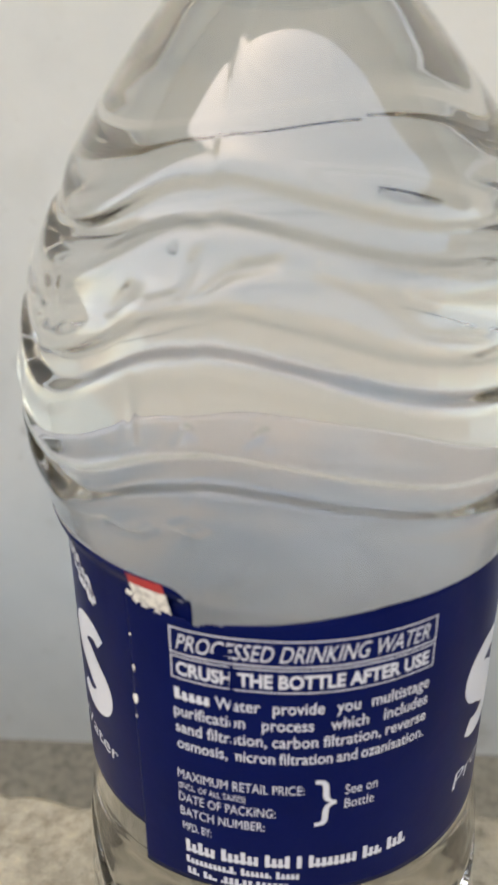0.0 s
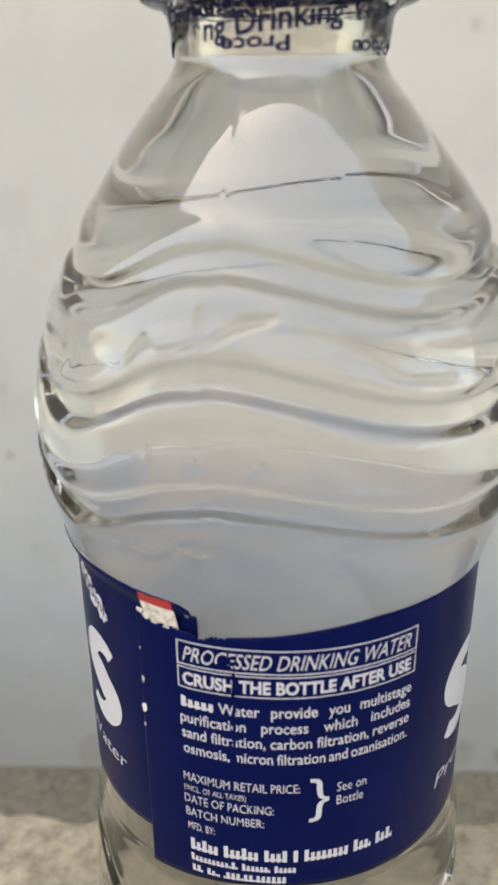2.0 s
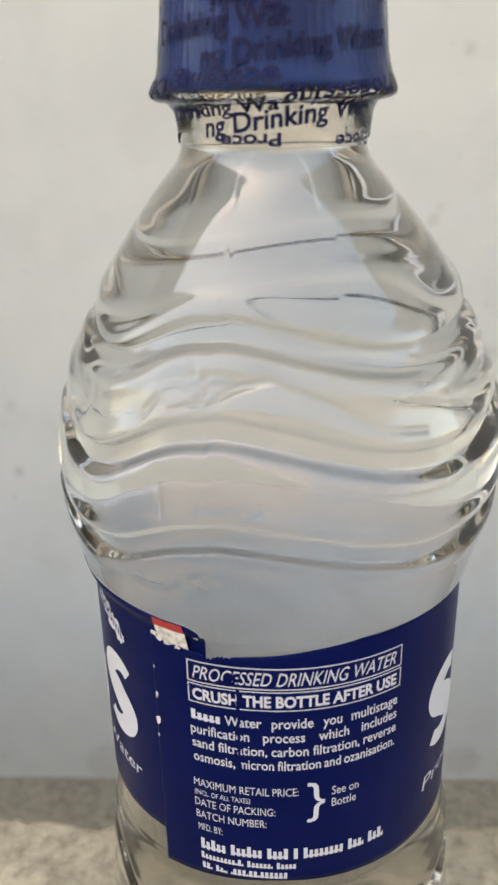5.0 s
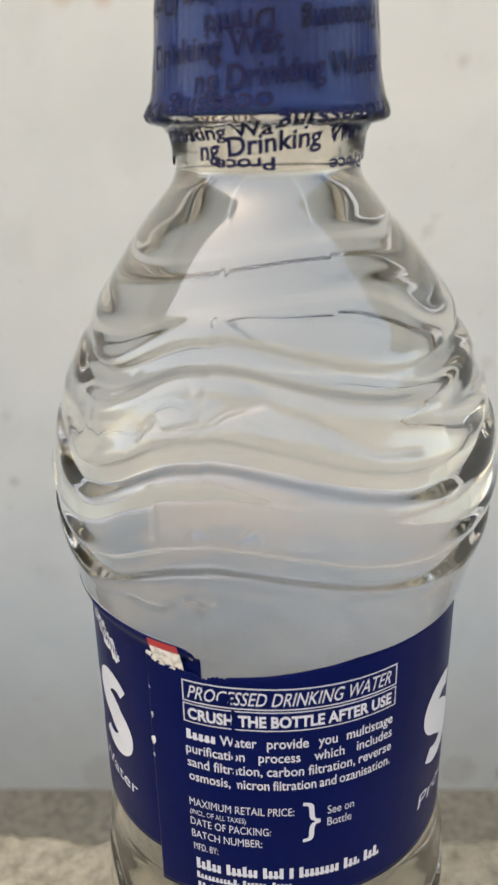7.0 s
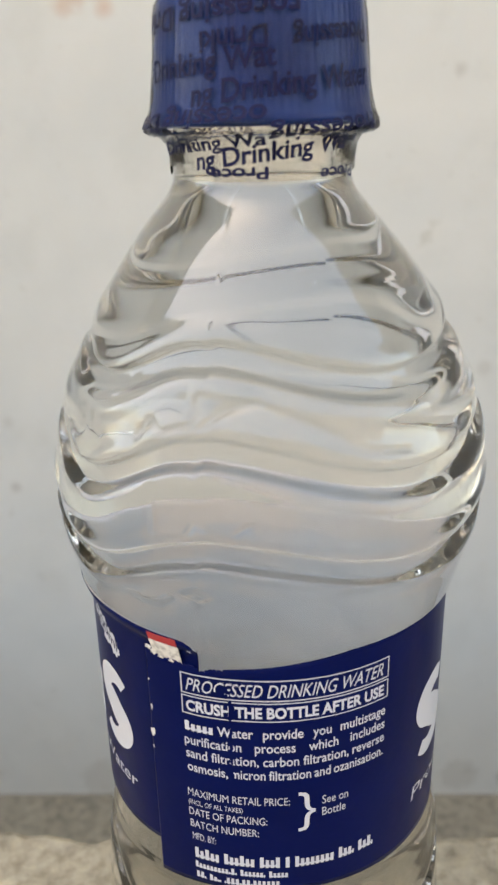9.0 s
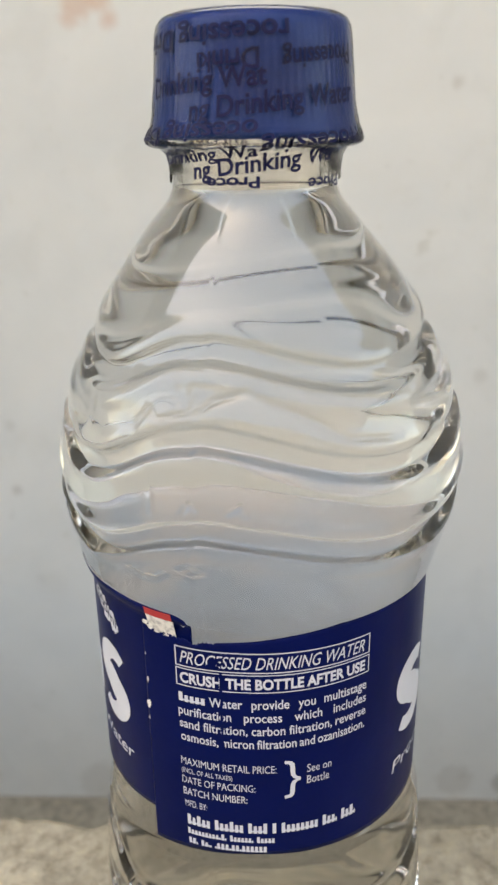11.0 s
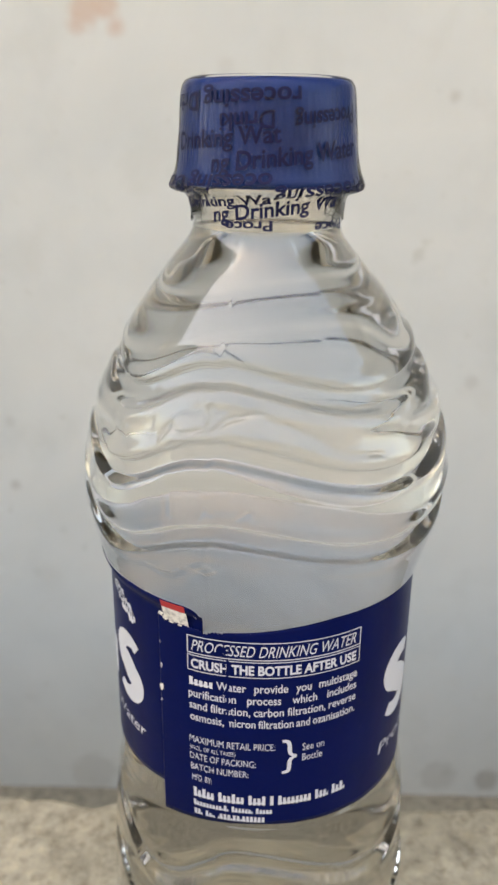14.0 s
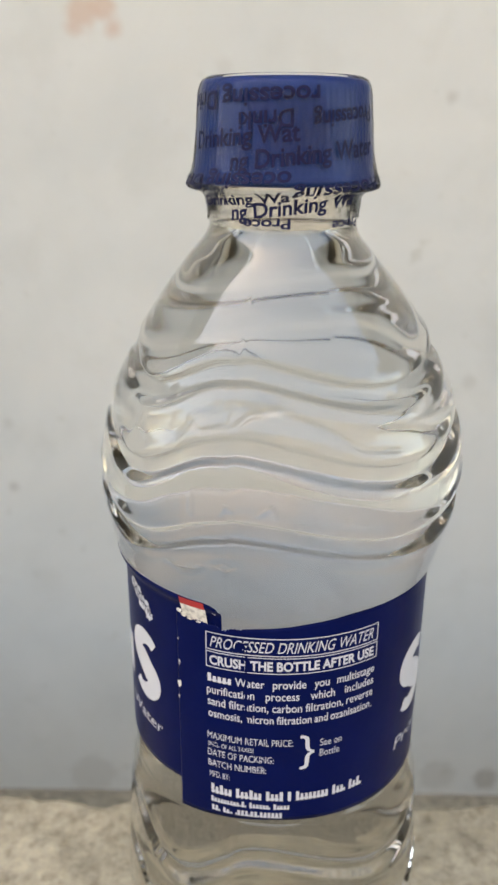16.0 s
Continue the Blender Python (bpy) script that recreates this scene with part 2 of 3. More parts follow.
def bottle_radius(theta, z):
    """The outer radius of the bottle, in units, with its wavy grooves and its mould seam."""
    r = smooth_env(z)
    flank = np.exp(-(((theta - 88 + 540) % 360 - 180) / 34) ** 4)
    other = np.exp(-(((theta + 90 + 540) % 360 - 180) / 30) ** 4)
    rear = np.exp(-(((theta - 180 + 540) % 360 - 180) / 62) ** 4)
    deep = 1.35 + 0.1 * flank - 0.95 * other - 1.05 * rear
    deep = deep * np.where(z < -30, 0.6, 1.0)
    r = r + 0.8 * flank * np.clip((z - 15) / 9, 0, 1) * np.clip((52 - z) / 6, 0, 1)
    halves = np.tanh((((theta + 15 + 540) % 360) - 180) / 0.7)      # the two halves of the mould meet with a small step
    for base, swing, phase in GROOVES:
        d = z - (base + swing * wave(theta + phase) + 0.22 * halves)
        r = r - 0.95 * deep * np.exp(-(d / 1.5) ** 8) + 0.2 * deep * np.exp(-((np.abs(d) - 2.8) / 1.2) ** 2)
    body = np.clip((41 - z) / 6, 0, 1) * np.where((z > -36) & (z < 4), 0.1, 1.0)
    seam = (theta + 15 + 540) % 360 - 180
    r = r + np.clip((55 - z) / 3, 0, 1) * 0.07 * np.exp(-(seam / 0.6) ** 2)
    a = np.radians(theta)
    dents = np.sin(2 * a + 0.07 * z) * 0.10 + np.sin(5 * a - 0.13 * z + 1) * 0.05 + np.sin(9 * a + 0.2 * z) * 0.02
    for t0, z0, wt, wz, depth in DENTS:
        g = (theta - t0 + 540) % 360 - 180
        r = r - 0.75 * depth * np.exp(-(g / wt) ** 2 - ((z - z0) / wz) ** 2)
    for depth, width, line in CREASES:
        near = np.full(np.shape(r), 1e6)
        for (t0, z0), (t1, z1) in zip(line, line[1:]):
            du, dv = (t1 - t0) * 0.5, z1 - z0
            u, v = ((theta - t0 + 540) % 360 - 180) * 0.5, z - z0
            k = np.clip((u * du + v * dv) / (du * du + dv * dv), 0, 1)
            near = np.minimum(near, (u - k * du) ** 2 + (v - k * dv) ** 2)
        r = r - 1.6 * depth * np.exp(-near / (0.8 * width) ** 2)
    return r + body * dents


# sharp folds in the soft wall: depth, width, and the line of each in degrees and height
CREASES = [(0.26, 0.42, [(-31.9, 31.5), (-28.7, 33.7), (-25.1, 32.6), (-18.0, 33.5), (-16.4, 36.4)]),
           (0.24, 0.5, [(-14.7, 33.4), (-10.6, 35.0), (-1.5, 35.9)]),
           (0.20, 0.45, [(-26.3, 26.6), (-26.1, 24.7), (-25.2, 21.5)]),
           (0.10, 0.6, [(-43.5, 29.6), (-48.6, 30.9), (-47.8, 32.8)]),
           (-0.28, 0.5, [(-18.4, 14.0), (-16.0, 14.6), (-13.3, 14.1), (-15.8, 13.4), (-18.4, 14.0)]),
           (0.25, 0.5, [(-33.7, 12.1), (-30.8, 11.4), (-25.9, 11.9), (-23.0, 13.0)]),
           (0.18, 0.35, [(-6.0, 22.4), (-3.0, 23.4), (-2.0, 22.2)]),
           (0.18, 0.35, [(-17.0, 22.0), (-15.5, 23.2), (-13.8, 22.6)]),
           (0.16, 0.4, [(6.0, 34.6), (14.0, 33.0), (24.0, 30.2), (36.0, 29.4)])]


# small dents and folds pressed into the soft wall: degrees, height, widths, depth
DENTS = [(-17, 13.0, 2.2, 1.0, 0.5), (-33, 31.5, 2.6, 2.2, 0.40), (-24, 33.0, 3.2, 2.0, -0.28), (-20, 35.5, 1.2, 2.6, 0.22), (-52, 31.0, 2.0, 2.4, 0.25),
         (-14, 23.5, 4.0, 2.0, 0.22), (2, 22.0, 6.0, 1.6, 0.20), (-28, 23.0, 2.0, 3.5, 0.18), (-44, 13.5, 5.0, 2.0, 0.25), (-25, 12.0, 3.0, 1.6, -0.25),
         (8, 30.5, 5.0, 1.4, 0.2), (-66, 20.0, 4.0, 5.0, 0.3), (140, 30, 9, 5, 0.35),
         (200, 22, 8, 6, 0.3), (250, 32, 10, 4, 0.3), (215, 12, 9, 4, 0.3)]


def revolved(name, zs, radius, material, parent, steps=520, label="", inner=None):
    """A closed skin round the axis; inner gives the bottom and top of a second skin inside, for a shell."""
    th = np.arange(steps) * 360.0 / steps
    verts, faces = [], []

    def skin(rows, fun, flip):
        base = len(verts)
        T, Z = np.meshgrid(th, rows)
        R = fun(T, Z)
        X, Y = R * np.sin(np.radians(T)) * U, -R * np.cos(np.radians(T)) * U
        verts.extend(zip(X.ravel(), Y.ravel(), ((Z + 100) * U).ravel()))
        for j in range(len(rows) - 1):
            for i in range(steps):
                a, b = base + j * steps + i, base + j * steps + (i + 1) % steps
                q = (a, b, b + steps, a + steps)
                faces.append(q[::-1] if flip else q)
        return base, base + (len(rows) - 1) * steps

    lo, hi = skin(zs, radius, False)
    ring = lambda b: [b + i for i in range(steps)]

    def cap(b, z, up):
        verts.append((0, 0, (z + 100) * U))
        c = len(verts) - 1
        r = ring(b)
        for i in range(steps):
            f = (r[i], r[(i + 1) % steps], c)
            faces.append(f if up else f[::-1])

    if inner:
        izs, ifun = inner
        lo2, hi2 = skin(izs, ifun, True)
        cap(lo, zs[0], False)
        cap(lo2, izs[0], True)
        for i in range(steps):
            j = (i + 1) % steps
            faces.append((hi + i, hi + j, hi2 + j, hi2 + i))
    else:
        cap(lo, zs[0], False)
        cap(hi, zs[-1], True)
    return mesh_of(name, verts, faces, material, parent, label=label)


rows_out = np.concatenate([[-100, -99.8, -99.2, -98.2], np.arange(-97, -46, 0.8), np.arange(-46, -34, 0.4), np.arange(-34, 1, 1.4), np.arange(1, 45, 0.2), np.arange(45, 73.1, 0.5)])
WALLT = 0.32
# the thin wall and the water in it bend light as one; above the water's level the neck is hollow
WATER = 57.6
rows_in = np.concatenate([[WATER, WATER + 0.06], rows_out[rows_out > WATER + 0.3]])
body = revolved("body", rows_out, bottle_radius, PET, bottle, inner=(rows_in, lambda t, z: bottle_radius(t, z) - WALLT),
                label="clear plastic body full of still water")
body.visible_shadow = False       # clear plastic lets the daylight through to the label


# ---- the label: one strip that overlaps itself ----
def label_radius(theta, z):
    """theta runs from -36 (the outer end) to 341 (the end underneath)."""
    lap = np.clip((30 - (theta + 36)) / 15, 0, 1)
    zc = np.minimum(z, 7.0)
    return np.maximum(26.2, smooth_env(zc)) + 0.14 + 0.30 * lap


TOP_T = [-36, -33, -28, -23, -20.5, -18.5, -16, -11, -2, 10, 26, 45, 68, 120, 200, 294, 314, 336, 338, 340, 341]
TOP_Z = [2.8, 2.4, 2.0, 1.9, 1.7, 1.3, 1.6, 2.0, 2.4, 3.1, 3.8, 3.9, 3.6, 3.6, 4.4, 5.8, 6.3, 6.0, 5.8, 5.2, 4.0]
BOT_T = [-36, -20, 0, 41, 68, 120, 200, 286, 311, 341]
BOT_Z = [-35.8, -34.9, -34.3, -35.0, -35.3, -34.8, -33.2, -31.4, -30.9, -29.8]


def make_label():
    th = np.concatenate([np.arange(-36, 60, 0.5), np.arange(60, 300, 2.0), np.arange(300, 341.01, 0.5)])
    nv = 46
    verts, faces = [], []
    for side in (0.0, -0.07):
        for t in th:
            top, bot = np.interp(t, TOP_T, TOP_Z), np.interp(t, BOT_T, BOT_Z)
            if t < -12:
                top += 0.18 * math.sin(t * 5.1) + 0.12 * math.sin(t * 13.7)
            for j in range(nv):
                z = bot + (top - bot) * j / (nv - 1)
                verts.append(place_of(t, float(label_radius(t, z)) + side, z))
    n = len(th)
    for k in (0, 1):
        o = k * n * nv
        for i in range(n - 1):
            for j in range(nv - 1):
                q = (o + i * nv + j, o + (i + 1) * nv + j, o + (i + 1) * nv + j + 1, o + i * nv + j + 1)
                faces.append(q if k == 0 else q[::-1])
    half = len(faces) // 2
    rim = [i * nv for i in range(n)] + [(n - 1) * nv + j for j in range(1, nv)] + [i * nv + nv - 1 for i in range(n - 2, -1, -1)] + [j for j in range(nv - 2, 0, -1)]
    for a, b in zip(rim, rim[1:] + rim[:1]):
        faces.append((b, a, a + n * nv, b + n * nv))
    ob = mesh_of("label", verts, faces, BLUE, bottle, label="dark blue printed film label, torn at its corner")
    ob.data.materials.append(BACKING)
    for i in range(half, 2 * half):
        ob.data.polygons[i].material_index = 1
    return ob


label = make_label()
ARC = math.degrees(1 / 26.45)     # degrees round the label for one unit along it


def wrap(bm, lift, step=1.2, radius=label_radius):
    """Bend a flat drawing (x: units along the arc, y: height in units) round the bottle."""
    xs = [v.co.x for v in bm.verts]
    x = math.floor(min(xs) / step) * step + step
    while x < max(xs):
        bmesh.ops.bisect_plane(bm, geom=bm.verts[:] + bm.edges[:] + bm.faces[:], plane_co=(x, 0, 0), plane_no=(1, 0, 0))
        x += step
    for v in bm.verts:
        t = v.co.x * ARC
        v.co = place_of(t, float(radius(t, v.co.y)) + lift + v.co.z, v.co.y)
    return bm


FONT_CACHE = {}


def letters(text, bold=0.0):
    """The flat mesh of a text: verts, faces, width, cap height 1."""
    if (text, bold) not in FONT_CACHE:
        c = bpy.data.curves.new("text", "FONT")
        c.body, c.size, c.resolution_u, c.offset = text, 1.0, 3, bold
        ob = bpy.data.objects.new("text", c)
        me = bpy.data.meshes.new_from_object(ob)
        vs = [(v.co.x, v.co.y) for v in me.vertices]
        fs = [tuple(p.vertices) for p in me.polygons]
        bpy.data.objects.remove(ob)
        bpy.data.curves.remove(c)
        bpy.data.meshes.remove(me)
        FONT_CACHE[text, bold] = (vs, fs)
    return FONT_CACHE[text, bold]


def text_bm(text, x0, x1, base, height, shear=0.0, rise=0.0, flip=False, heavy=0.0):
    vs, fs = letters(text, heavy)
    lo, hi = min(v[0] for v in vs), max(v[0] for v in vs)
    bm = bmesh.new()
    made = []
    for x, y in vs:
        y = y * height / 0.7
        u = (x - lo) / (hi - lo)
        x = x0 + u * (x1 - x0) + shear * y
        y = y + rise * u
        if flip:
            x, y = x0 + x1 - x, height - y
        made.append(bm.verts.new((x, base + y, 0)))
    for f in fs:
        bm.faces.new([made[i] for i in f])
    return bm


def bar_bm(*boxes):
    bm = bmesh.new()
    for x0, x1, y0, y1 in boxes:
        n = max(1, int((x1 - x0) / 1.0))
        for i in range(n):
            a, b = x0 + (x1 - x0) * i / n, x0 + (x1 - x0) * (i + 1) / n
            bm.faces.new([bm.verts.new(p) for p in ((a, y0, 0), (b, y0, 0), (b, y1, 0), (a, y1, 0))])
    bmesh.ops.remove_doubles(bm, verts=bm.verts[:], dist=1e-4)
    return bm


def frame_bm(x0, x1, y0, y1, w):
    bm = bmesh.new()
    n = 24
    rows = [bm.verts.new((x0 + (x1 - x0) * i / n, y, 0)) for y in (y0, y0 + w, y1 - w, y1) for i in range(n + 1)]
    for k in (0, 2):
        for i in range(n):
            a, b = k * (n + 1) + i, (k + 1) * (n + 1) + i
            bm.faces.new((rows[a], rows[a + 1], rows[b + 1], rows[b]))
    for i, d in ((0, w), (n, -w)):
        a, b = rows[n + 1 + i], rows[2 * (n + 1) + i]
        c, e = bm.verts.new((b.co.x + d, b.co.y, 0)), bm.verts.new((a.co.x + d, a.co.y, 0))
        bm.faces.new((a, b, c, e) if d < 0 else (a, e, c, b))
    return bm


def on_label(name, bm, material=INK, lift=0.05, label_text=""):
    return part(name, wrap(bm, lift), material, label, label_text)


def deg(t):
    return t / ARC


# printed box with two headings
X0, X1 = deg(-24.5), deg(35.6)
on_label("print_frame", frame_bm(X0, X1, -2.55, 0.62, 0.17))
on_label("print_frame", frame_bm(X0, X1, -5.70, -2.81, 0.15))
on_label("heading", text_bm("PROCESSED DRINKING WATER", X0 + 0.7, X1 - 1.0, -1.95, 1.95, 0.22))
on_label("heading", text_bm("CRUSH THE BOTTLE AFTER USE", X0 + 0.6, X1 - 0.7, -5.1, 1.6, heavy=0.034))


def justified(words, x0, x1, base, height, squeeze=0.8):
    sizes = []
    for w in words:
        vs, _ = letters(w)
        sizes.append((max(v[0] for v in vs) - min(v[0] for v in vs)) * height / 0.7 * squeeze)
    gap = (x1 - x0 - sum(sizes)) / (len(words) - 1)
    x = x0
    for w, s in zip(words, sizes):
        on_label("printed_word", text_bm(w, x, x + s, base, height, heavy=0.011))
        x += s + gap


justified(["Water", "provide", "you", "multistage"], deg(-14.4), X1 - 0.3, -8.35, 1.5)
justified(["purification", "process", "which", "includes"], X0 + 0.1, X1 - 0.3, -10.55, 1.5)
justified(["sand", "filtration,", "carbon", "filtration,", "reverse"], X0 + 0.2, X1 - 0.3, -12.75, 1.5)
justified(["osmosis,", "micron", "filtration", "and", "ozanisation."], X0 + 0.3, X1 - 0.4, -15.0, 1.5, 0.76)
on_label("printed_line", text_bm("MAXIMUM RETAIL PRICE:", X0 + 0.1, deg(5.5), -19.3, 1.3))
on_label("printed_line", text_bm("(INCL. OF ALL TAXES)", X0 + 0.1, deg(-8.0), -20.8, 0.85))
on_label("printed_line", text_bm("DATE OF PACKING:", X0 + 0.1, deg(-1.0), -22.7, 1.3))
on_label("printed_line", text_bm("BATCH NUMBER:", X0 + 0.2, deg(-3.5), -24.8, 1.3))
on_label("brace", text_bm("}", deg(8.0), deg(13.0), -22.5, 5.0))
on_label("printed_word", text_bm("See on", deg(15.0), deg(23.0), -19.8, 1.4))
on_label("printed_word", text_bm("Bottle", deg(15.0), deg(22.3), -21.8, 1.4))
on_label("printed_line", text_bm("MFD. BY:", X0 + 0.4, deg(-16.3), -27.0, 1.2))
# the maker's name and address stay as bars, one for each sign
def sign_bars(pattern, x0, x1, base, height, rise=0.0):
    """Plain bars in words: X tall, x low, a dot short, a space apart; each word is one part."""
    wide = {"X": 1.15, "x": 1.0, ".": 0.5, " ": 0.75}
    k = (x1 - x0) / sum(wide[c] for c in pattern)
    x = x0
    for word in pattern.split(" "):
        boxes = []
        for n, c in enumerate(word):
            w = wide[c] * k
            y = base + rise * (x - x0) / (x1 - x0)
            top = height * {"X": 1.0, "x": 0.74, ".": 0.4}[c]
            cuts = (0.0, 0.12 * height, 0.3 * height, top)
            boxes += [(x + 0.17 * w, x + 0.83 * w, y + a, y + b) for a, b in zip(cuts, cuts[1:])]
            if n < len(word) - 1:
                boxes.append((x + 0.83 * w, x + w + 0.17 * wide[word[n + 1]] * k, y + cuts[1], y + cuts[2]))
            x += w
        on_label("printed_bar", bar_bm(*boxes))
        x += wide[" "] * k


sign_bars("Xxxxx", X0 + 0.1, deg(-15.4), -8.35, 1.5)
sign_bars("XxXxx XxxXxx XxxX X Xxxxxxxx Xxx. XxX.", X0 + 0.5, deg(32.5), -30.35, 1.9)
sign_bars("Xxxxxxxxx.X. Xxxxxx. Xxxxx", X0 + 0.5, deg(5.0), -32.15, 1.15)
sign_bars("XX. Xx.. .XXX.XX.XXXXXX", X0 + 0.6, deg(2.5), -33.95, 1.1)


def swoosh(x0, x1, z0, z1, width):
    """A white double-bowed ribbon, thick in the middle."""
    bm = bmesh.new()
    n = 60
    cx, w = (x0 + x1) / 2, (x1 - x0) / 2
    left, right = [], []
    pts = []
    for i in range(n + 1):
        a = i / n
        ang = radians(35 + 235 * (a / 0.5)) if a <= 0.5 else radians(90 - 235 * ((a - 0.5) / 0.5))
        h = (z1 - z0) / 4
        if a <= 0.5:
            p = (cx + w * 0.72 * math.cos(ang), z1 - h + h * 0.8 * math.sin(ang))
        else:
            p = (cx + w * 0.72 * math.cos(ang), z0 + h + h * 0.8 * math.sin(ang))
        pts.append(Vector((p[0] + 0.12 * (p[1] - (z0 + z1) / 2), p[1], 0)))
    for _ in range(6):
        pts = [pts[0]] + [(pts[i - 1] + 2 * pts[i] + pts[i + 1]) / 4 for i in range(1, n)] + [pts[-1]]
    for i, p in enumerate(pts):
        d = pts[min(n, i + 1)] - pts[max(0, i - 1)]
        d = Vector((-d.y, d.x, 0)).normalized()
        k = width * (0.45 + 0.55 * math.sin(math.pi * i / n) ** 1.5)
        left.append(bm.verts.new(p + d * k))
        right.append(bm.verts.new(p - d * k))
    for i in range(n):
        bm.faces.new((left[i], left[i + 1], right[i + 1], right[i]))
    return bm


on_label("emblem", swoosh(deg(294.5), deg(313), -18.6, -6.4, 2.35), label_text="large white curved emblem")
on_label("emblem", swoosh(deg(51), deg(73), -21.4, -9.2, 2.6), label_text="large white curved emblem")
on_label("emblem", bar_bm((deg(284.5), deg(290.5), -18.4, -10.5)), label_text="white block of the emblem")
on_label("printed_word", text_bm("Water", deg(289), deg(314), -24.2, 2.3, 0.1))
on_label("printed_word", text_bm("Processed", deg(50), deg(98), -28.2, 2.4, 0.2))


def blot(x, z, w, h, seed, n=40):
    bm = bmesh.new()
    c = bm.verts.new((x, z, 0))
    ring = []
    for i in range(n):
        a = 2 * math.pi * i / n
        k = 0.72 + 0.5 * noise.noise(Vector((math.cos(a) * 2.2 + seed, math.sin(a) * 2.2, seed)))
        ring.append(bm.verts.new((x + w * k * math.cos(a), z + h * k * math.sin(a), 0)))
    for i in range(n):
        bm.faces.new((ring[i], ring[(i + 1) % n], c))
    return bm


for k, (t, z, w, h) in enumerate(((297.0, 1.2, 2.0, 1.5), (300.0, 0.7, 2.1, 1.7), (303.5, -0.2, 2.2, 1.8), (306.5, -1.0, 2.0, 1.7), (308.5, -1.9, 1.5, 1.3))):
    on_label("white_splash", blot(deg(t), z, w, h, 3.1 + 1.7 * k), INK, 0.05 + 0.004 * k, "white splash mark")
on_label("printed_word", text_bm("500ml", deg(296.0), deg(309.5), 0.6, 1.7, rise=-2.7, heavy=0.008), NAVY, 0.09, "navy size print")
# print on the end underneath, seen through the torn corner
on_label("red_stripe", bar_bm((deg(327.0), deg(336.0), 4.6, 5.9)), RED, 0.04, "red printed stripe")
on_label("white_stripe", bar_bm((deg(327.0), deg(336.3), 1.0, 4.6)), TORN, 0.04, "whitish torn film")
for k, (t, z, w, h) in enumerate(((-34.8, 2.7, 0.7, 0.5), (-32.8, 2.2, 0.8, 0.45), (-30.3, 1.9, 0.8, 0.4), (-35.2, -7.0, 0.25, 0.7), (-35.3, -11.0, 0.5, 0.9),
                                  (-35.6, -13.5, 0.2, 0.5), (-35.5, -2.6, 0.15, 0.3), (-27, 1.8, 0.6, 0.3))):
    on_label("scuff", blot(deg(t), z, w, h, 1.3 + k * 2.1, 18), TORN, 0.06, "whitish scuffed spot")

# a crease that runs down through the print, and a scratch across the heading
crease = bmesh.new()
side = [(0.2 + 0.1 * noise.noise(Vector((0, z * 0.9, 5))), deg(-10.6) + 0.25 * noise.noise(Vector((2, z * 0.5, 1))), z) for z in np.arange(-17.5, -2.2, 0.5)]
left, right = [crease.verts.new((x - w, z, 0)) for w, x, z in side], [crease.verts.new((x + w, z, 0)) for w, x, z in side]
for i in range(len(side) - 1):
    crease.faces.new((left[i], right[i], right[i + 1], left[i + 1]))
on_label("crease", crease, BLUE, 0.09, "vertical crease that hides the print")
on_label("scratch", blot(deg(-14.0), -1.75, 1.5, 0.5, 4.4, 30), BLUE, 0.09, "scratch across the heading")
on_label("scratch", blot(deg(-11.6), -0.9, 0.4, 0.6, 9.4, 30), BLUE, 0.09, "scratch across the heading")

# ---- cap ----
CAPP = [(63.5, 11.6), (63.5, 13.1), (63.8, 13.45), (64.3, 13.6), (64.9, 13.45), (66.0, 13.15), (67.5, 13.0), (71, 12.75), (75.6, 12.35), (76.6, 12.2), (77.2, 11.8), (77.5, 11.2), (77.6, 10.2), (77.6, 5.0)]


def make_cap():
    steps = 480
    verts, faces = [], []
    for z, r in CAPP:
        for i in range(steps):
            t = 360 * i / steps
            knurl = 0.05 * (0.5 + 0.5 * math.cos(radians(t * 80))) if 65.5 < z < 76.8 else 0.0
            verts.append(place_of(t, r - knurl, z))
    n = len(CAPP)
    for j in range(n - 1):
        for i in range(steps):
            a, b = j * steps + i, j * steps + (i + 1) % steps
            faces.append((a, b, b + steps, a + steps))
    verts += [place_of(0, 0, 77.6), place_of(0, 0, 63.5)]
    for i in range(steps):
        faces.append(((n - 1) * steps + i, (n - 1) * steps + (i + 1) % steps, len(verts) - 2))
    return mesh_of("cap", verts, faces, CAP, bottle, label="blue ribbed plastic screw cap")


make_cap()

SLEEVE = [(57.4, 11.5), (58.5, 11.55), (60.0, 11.6), (61.5, 11.75), (62.3, 12.4), (62.6, 13.8), (63.0, 14.5), (63.5, 14.6), (64.2, 14.4), (65.2, 13.85), (66.5, 13.45),
          (68, 13.25), (71, 13.0), (75.6, 12.6), (76.8, 12.4), (77.5, 11.9), (77.85, 11.2), (77.95, 10.0), (77.95, 9.0)]
SZ, SR = np.array([p[0] for p in SLEEVE]), np.array([p[1] for p in SLEEVE])


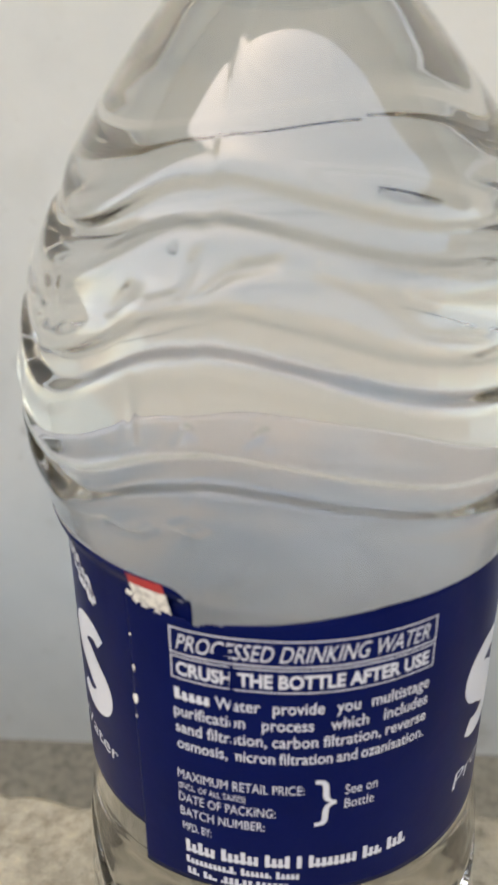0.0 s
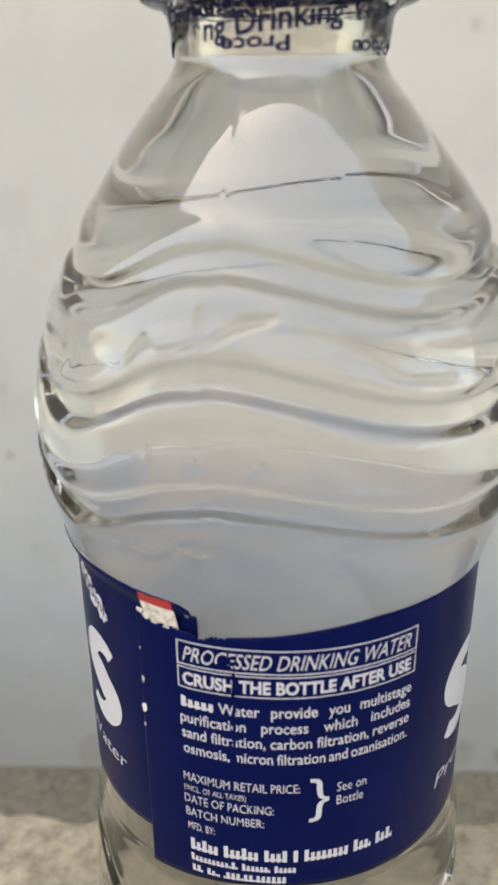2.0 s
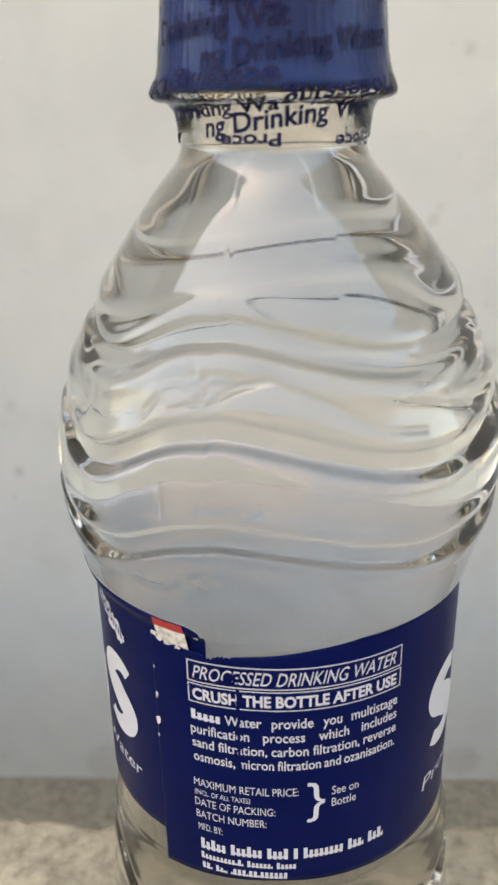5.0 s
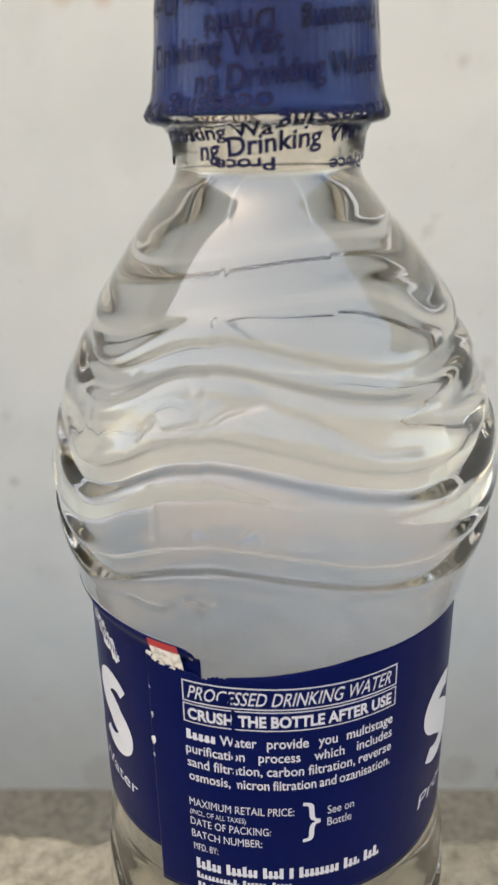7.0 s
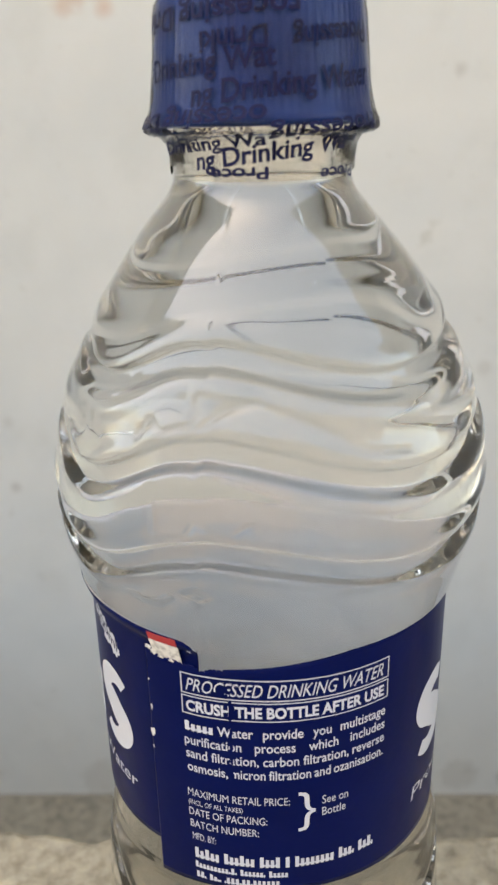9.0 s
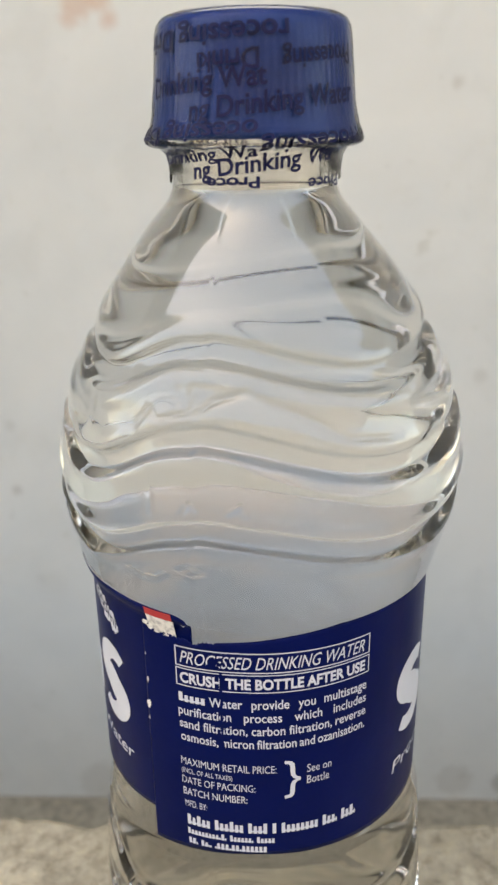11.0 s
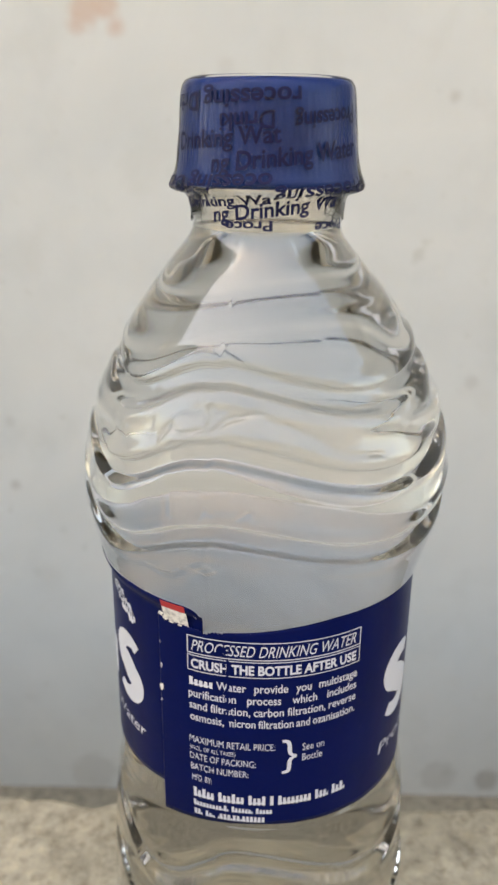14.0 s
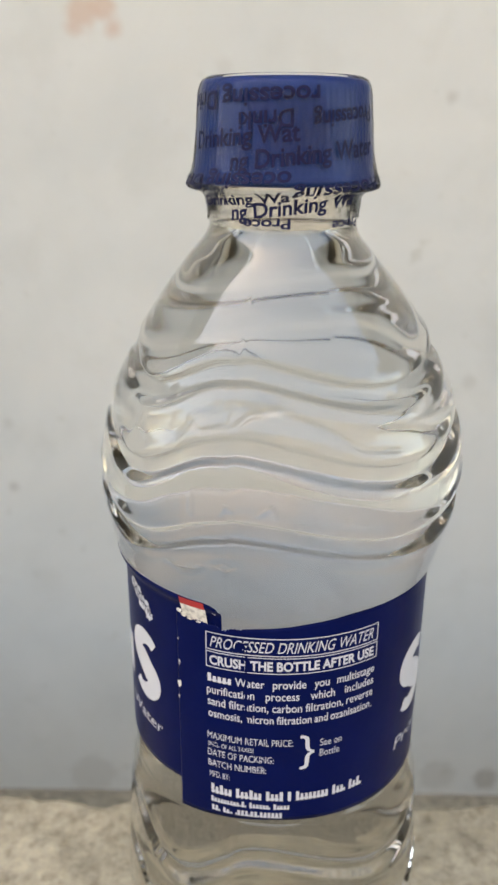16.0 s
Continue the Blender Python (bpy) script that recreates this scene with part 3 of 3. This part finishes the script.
def sleeve_radius(theta, z):
    r = np.interp(z, SZ, SR)
    return r + 0.06 * math.sin(radians(theta * 7) + z) + 0.05 * math.sin(radians(theta * 17) - 1.3 * z)


def hem(t):
    return 58.3 - 0.9 * math.cos(radians(3 * t + 15)) + 0.4 * math.sin(radians(5 * t)) + 0.2 * math.sin(radians(13 * t + 20))


def make_sleeve():
    steps, verts, faces = 240, [], []
    for z, r in SLEEVE:
        for i in range(steps):
            t = 360 * i / steps
            zz = max(z, hem(t)) if z < 62 else z
            verts.append(place_of(t, sleeve_radius(t, zz) if z < 77.4 else r, zz))
    n = len(SLEEVE)
    for j in range(n - 1):
        for i in range(steps):
            a, b = j * steps + i, j * steps + (i + 1) % steps
            faces.append((a, b, b + steps, a + steps))
    ob = mesh_of("sleeve", verts, faces, FILM, bottle, label="clear printed shrink sleeve with a ragged hem")
    return ob


sleeve = make_sleeve()


def on_sleeve(text, t0, t1, base, height, rise=0.0, flip=False):
    k = math.degrees(1 / 26.45)
    bm = text_bm(text, t0 / k, t1 / k, base, height, 0.0, rise, flip, 0.022)
    part("printed_word", wrap(bm, 0.05, 0.8, sleeve_radius), NAVY, sleeve)


for turn in (0, 180):
    on_sleeve("rocessing Drin", -78 + turn, 20 + turn, 74.0, 2.3, 0.9, True)
    on_sleeve("Processing", 16 + turn, 66 + turn, 72.0, 2.2, 1.2, True)
    on_sleeve("Drinki", -30 + turn, 4 + turn, 71.2, 2.2, 0.5, True)
    on_sleeve("Drinking Wat", -68 + turn, 8 + turn, 68.3, 2.3, 1.2)
    on_sleeve("ng Drinking Water", -34 + turn, 66 + turn, 65.6, 2.4, 2.2)
    on_sleeve("ocessing Drin", -82 + turn, 3 + turn, 63.6, 2.1, 1.0, True)
    on_sleeve("Processing", 4 + turn, 66 + turn, 62.9, 1.9, 1.4, True)
on_sleeve("Drinking Wa", -70, 3, 60.5, 1.4, 1.1)
on_sleeve("ng Drinking Wa", -40, 56, 58.9, 2.0, 2.1)
on_sleeve("Proce", -30, 4, 57.9, 1.3, 0.2, True)
on_sleeve("Proce", 36, 68, 57.7, 1.4, 0.3, True)
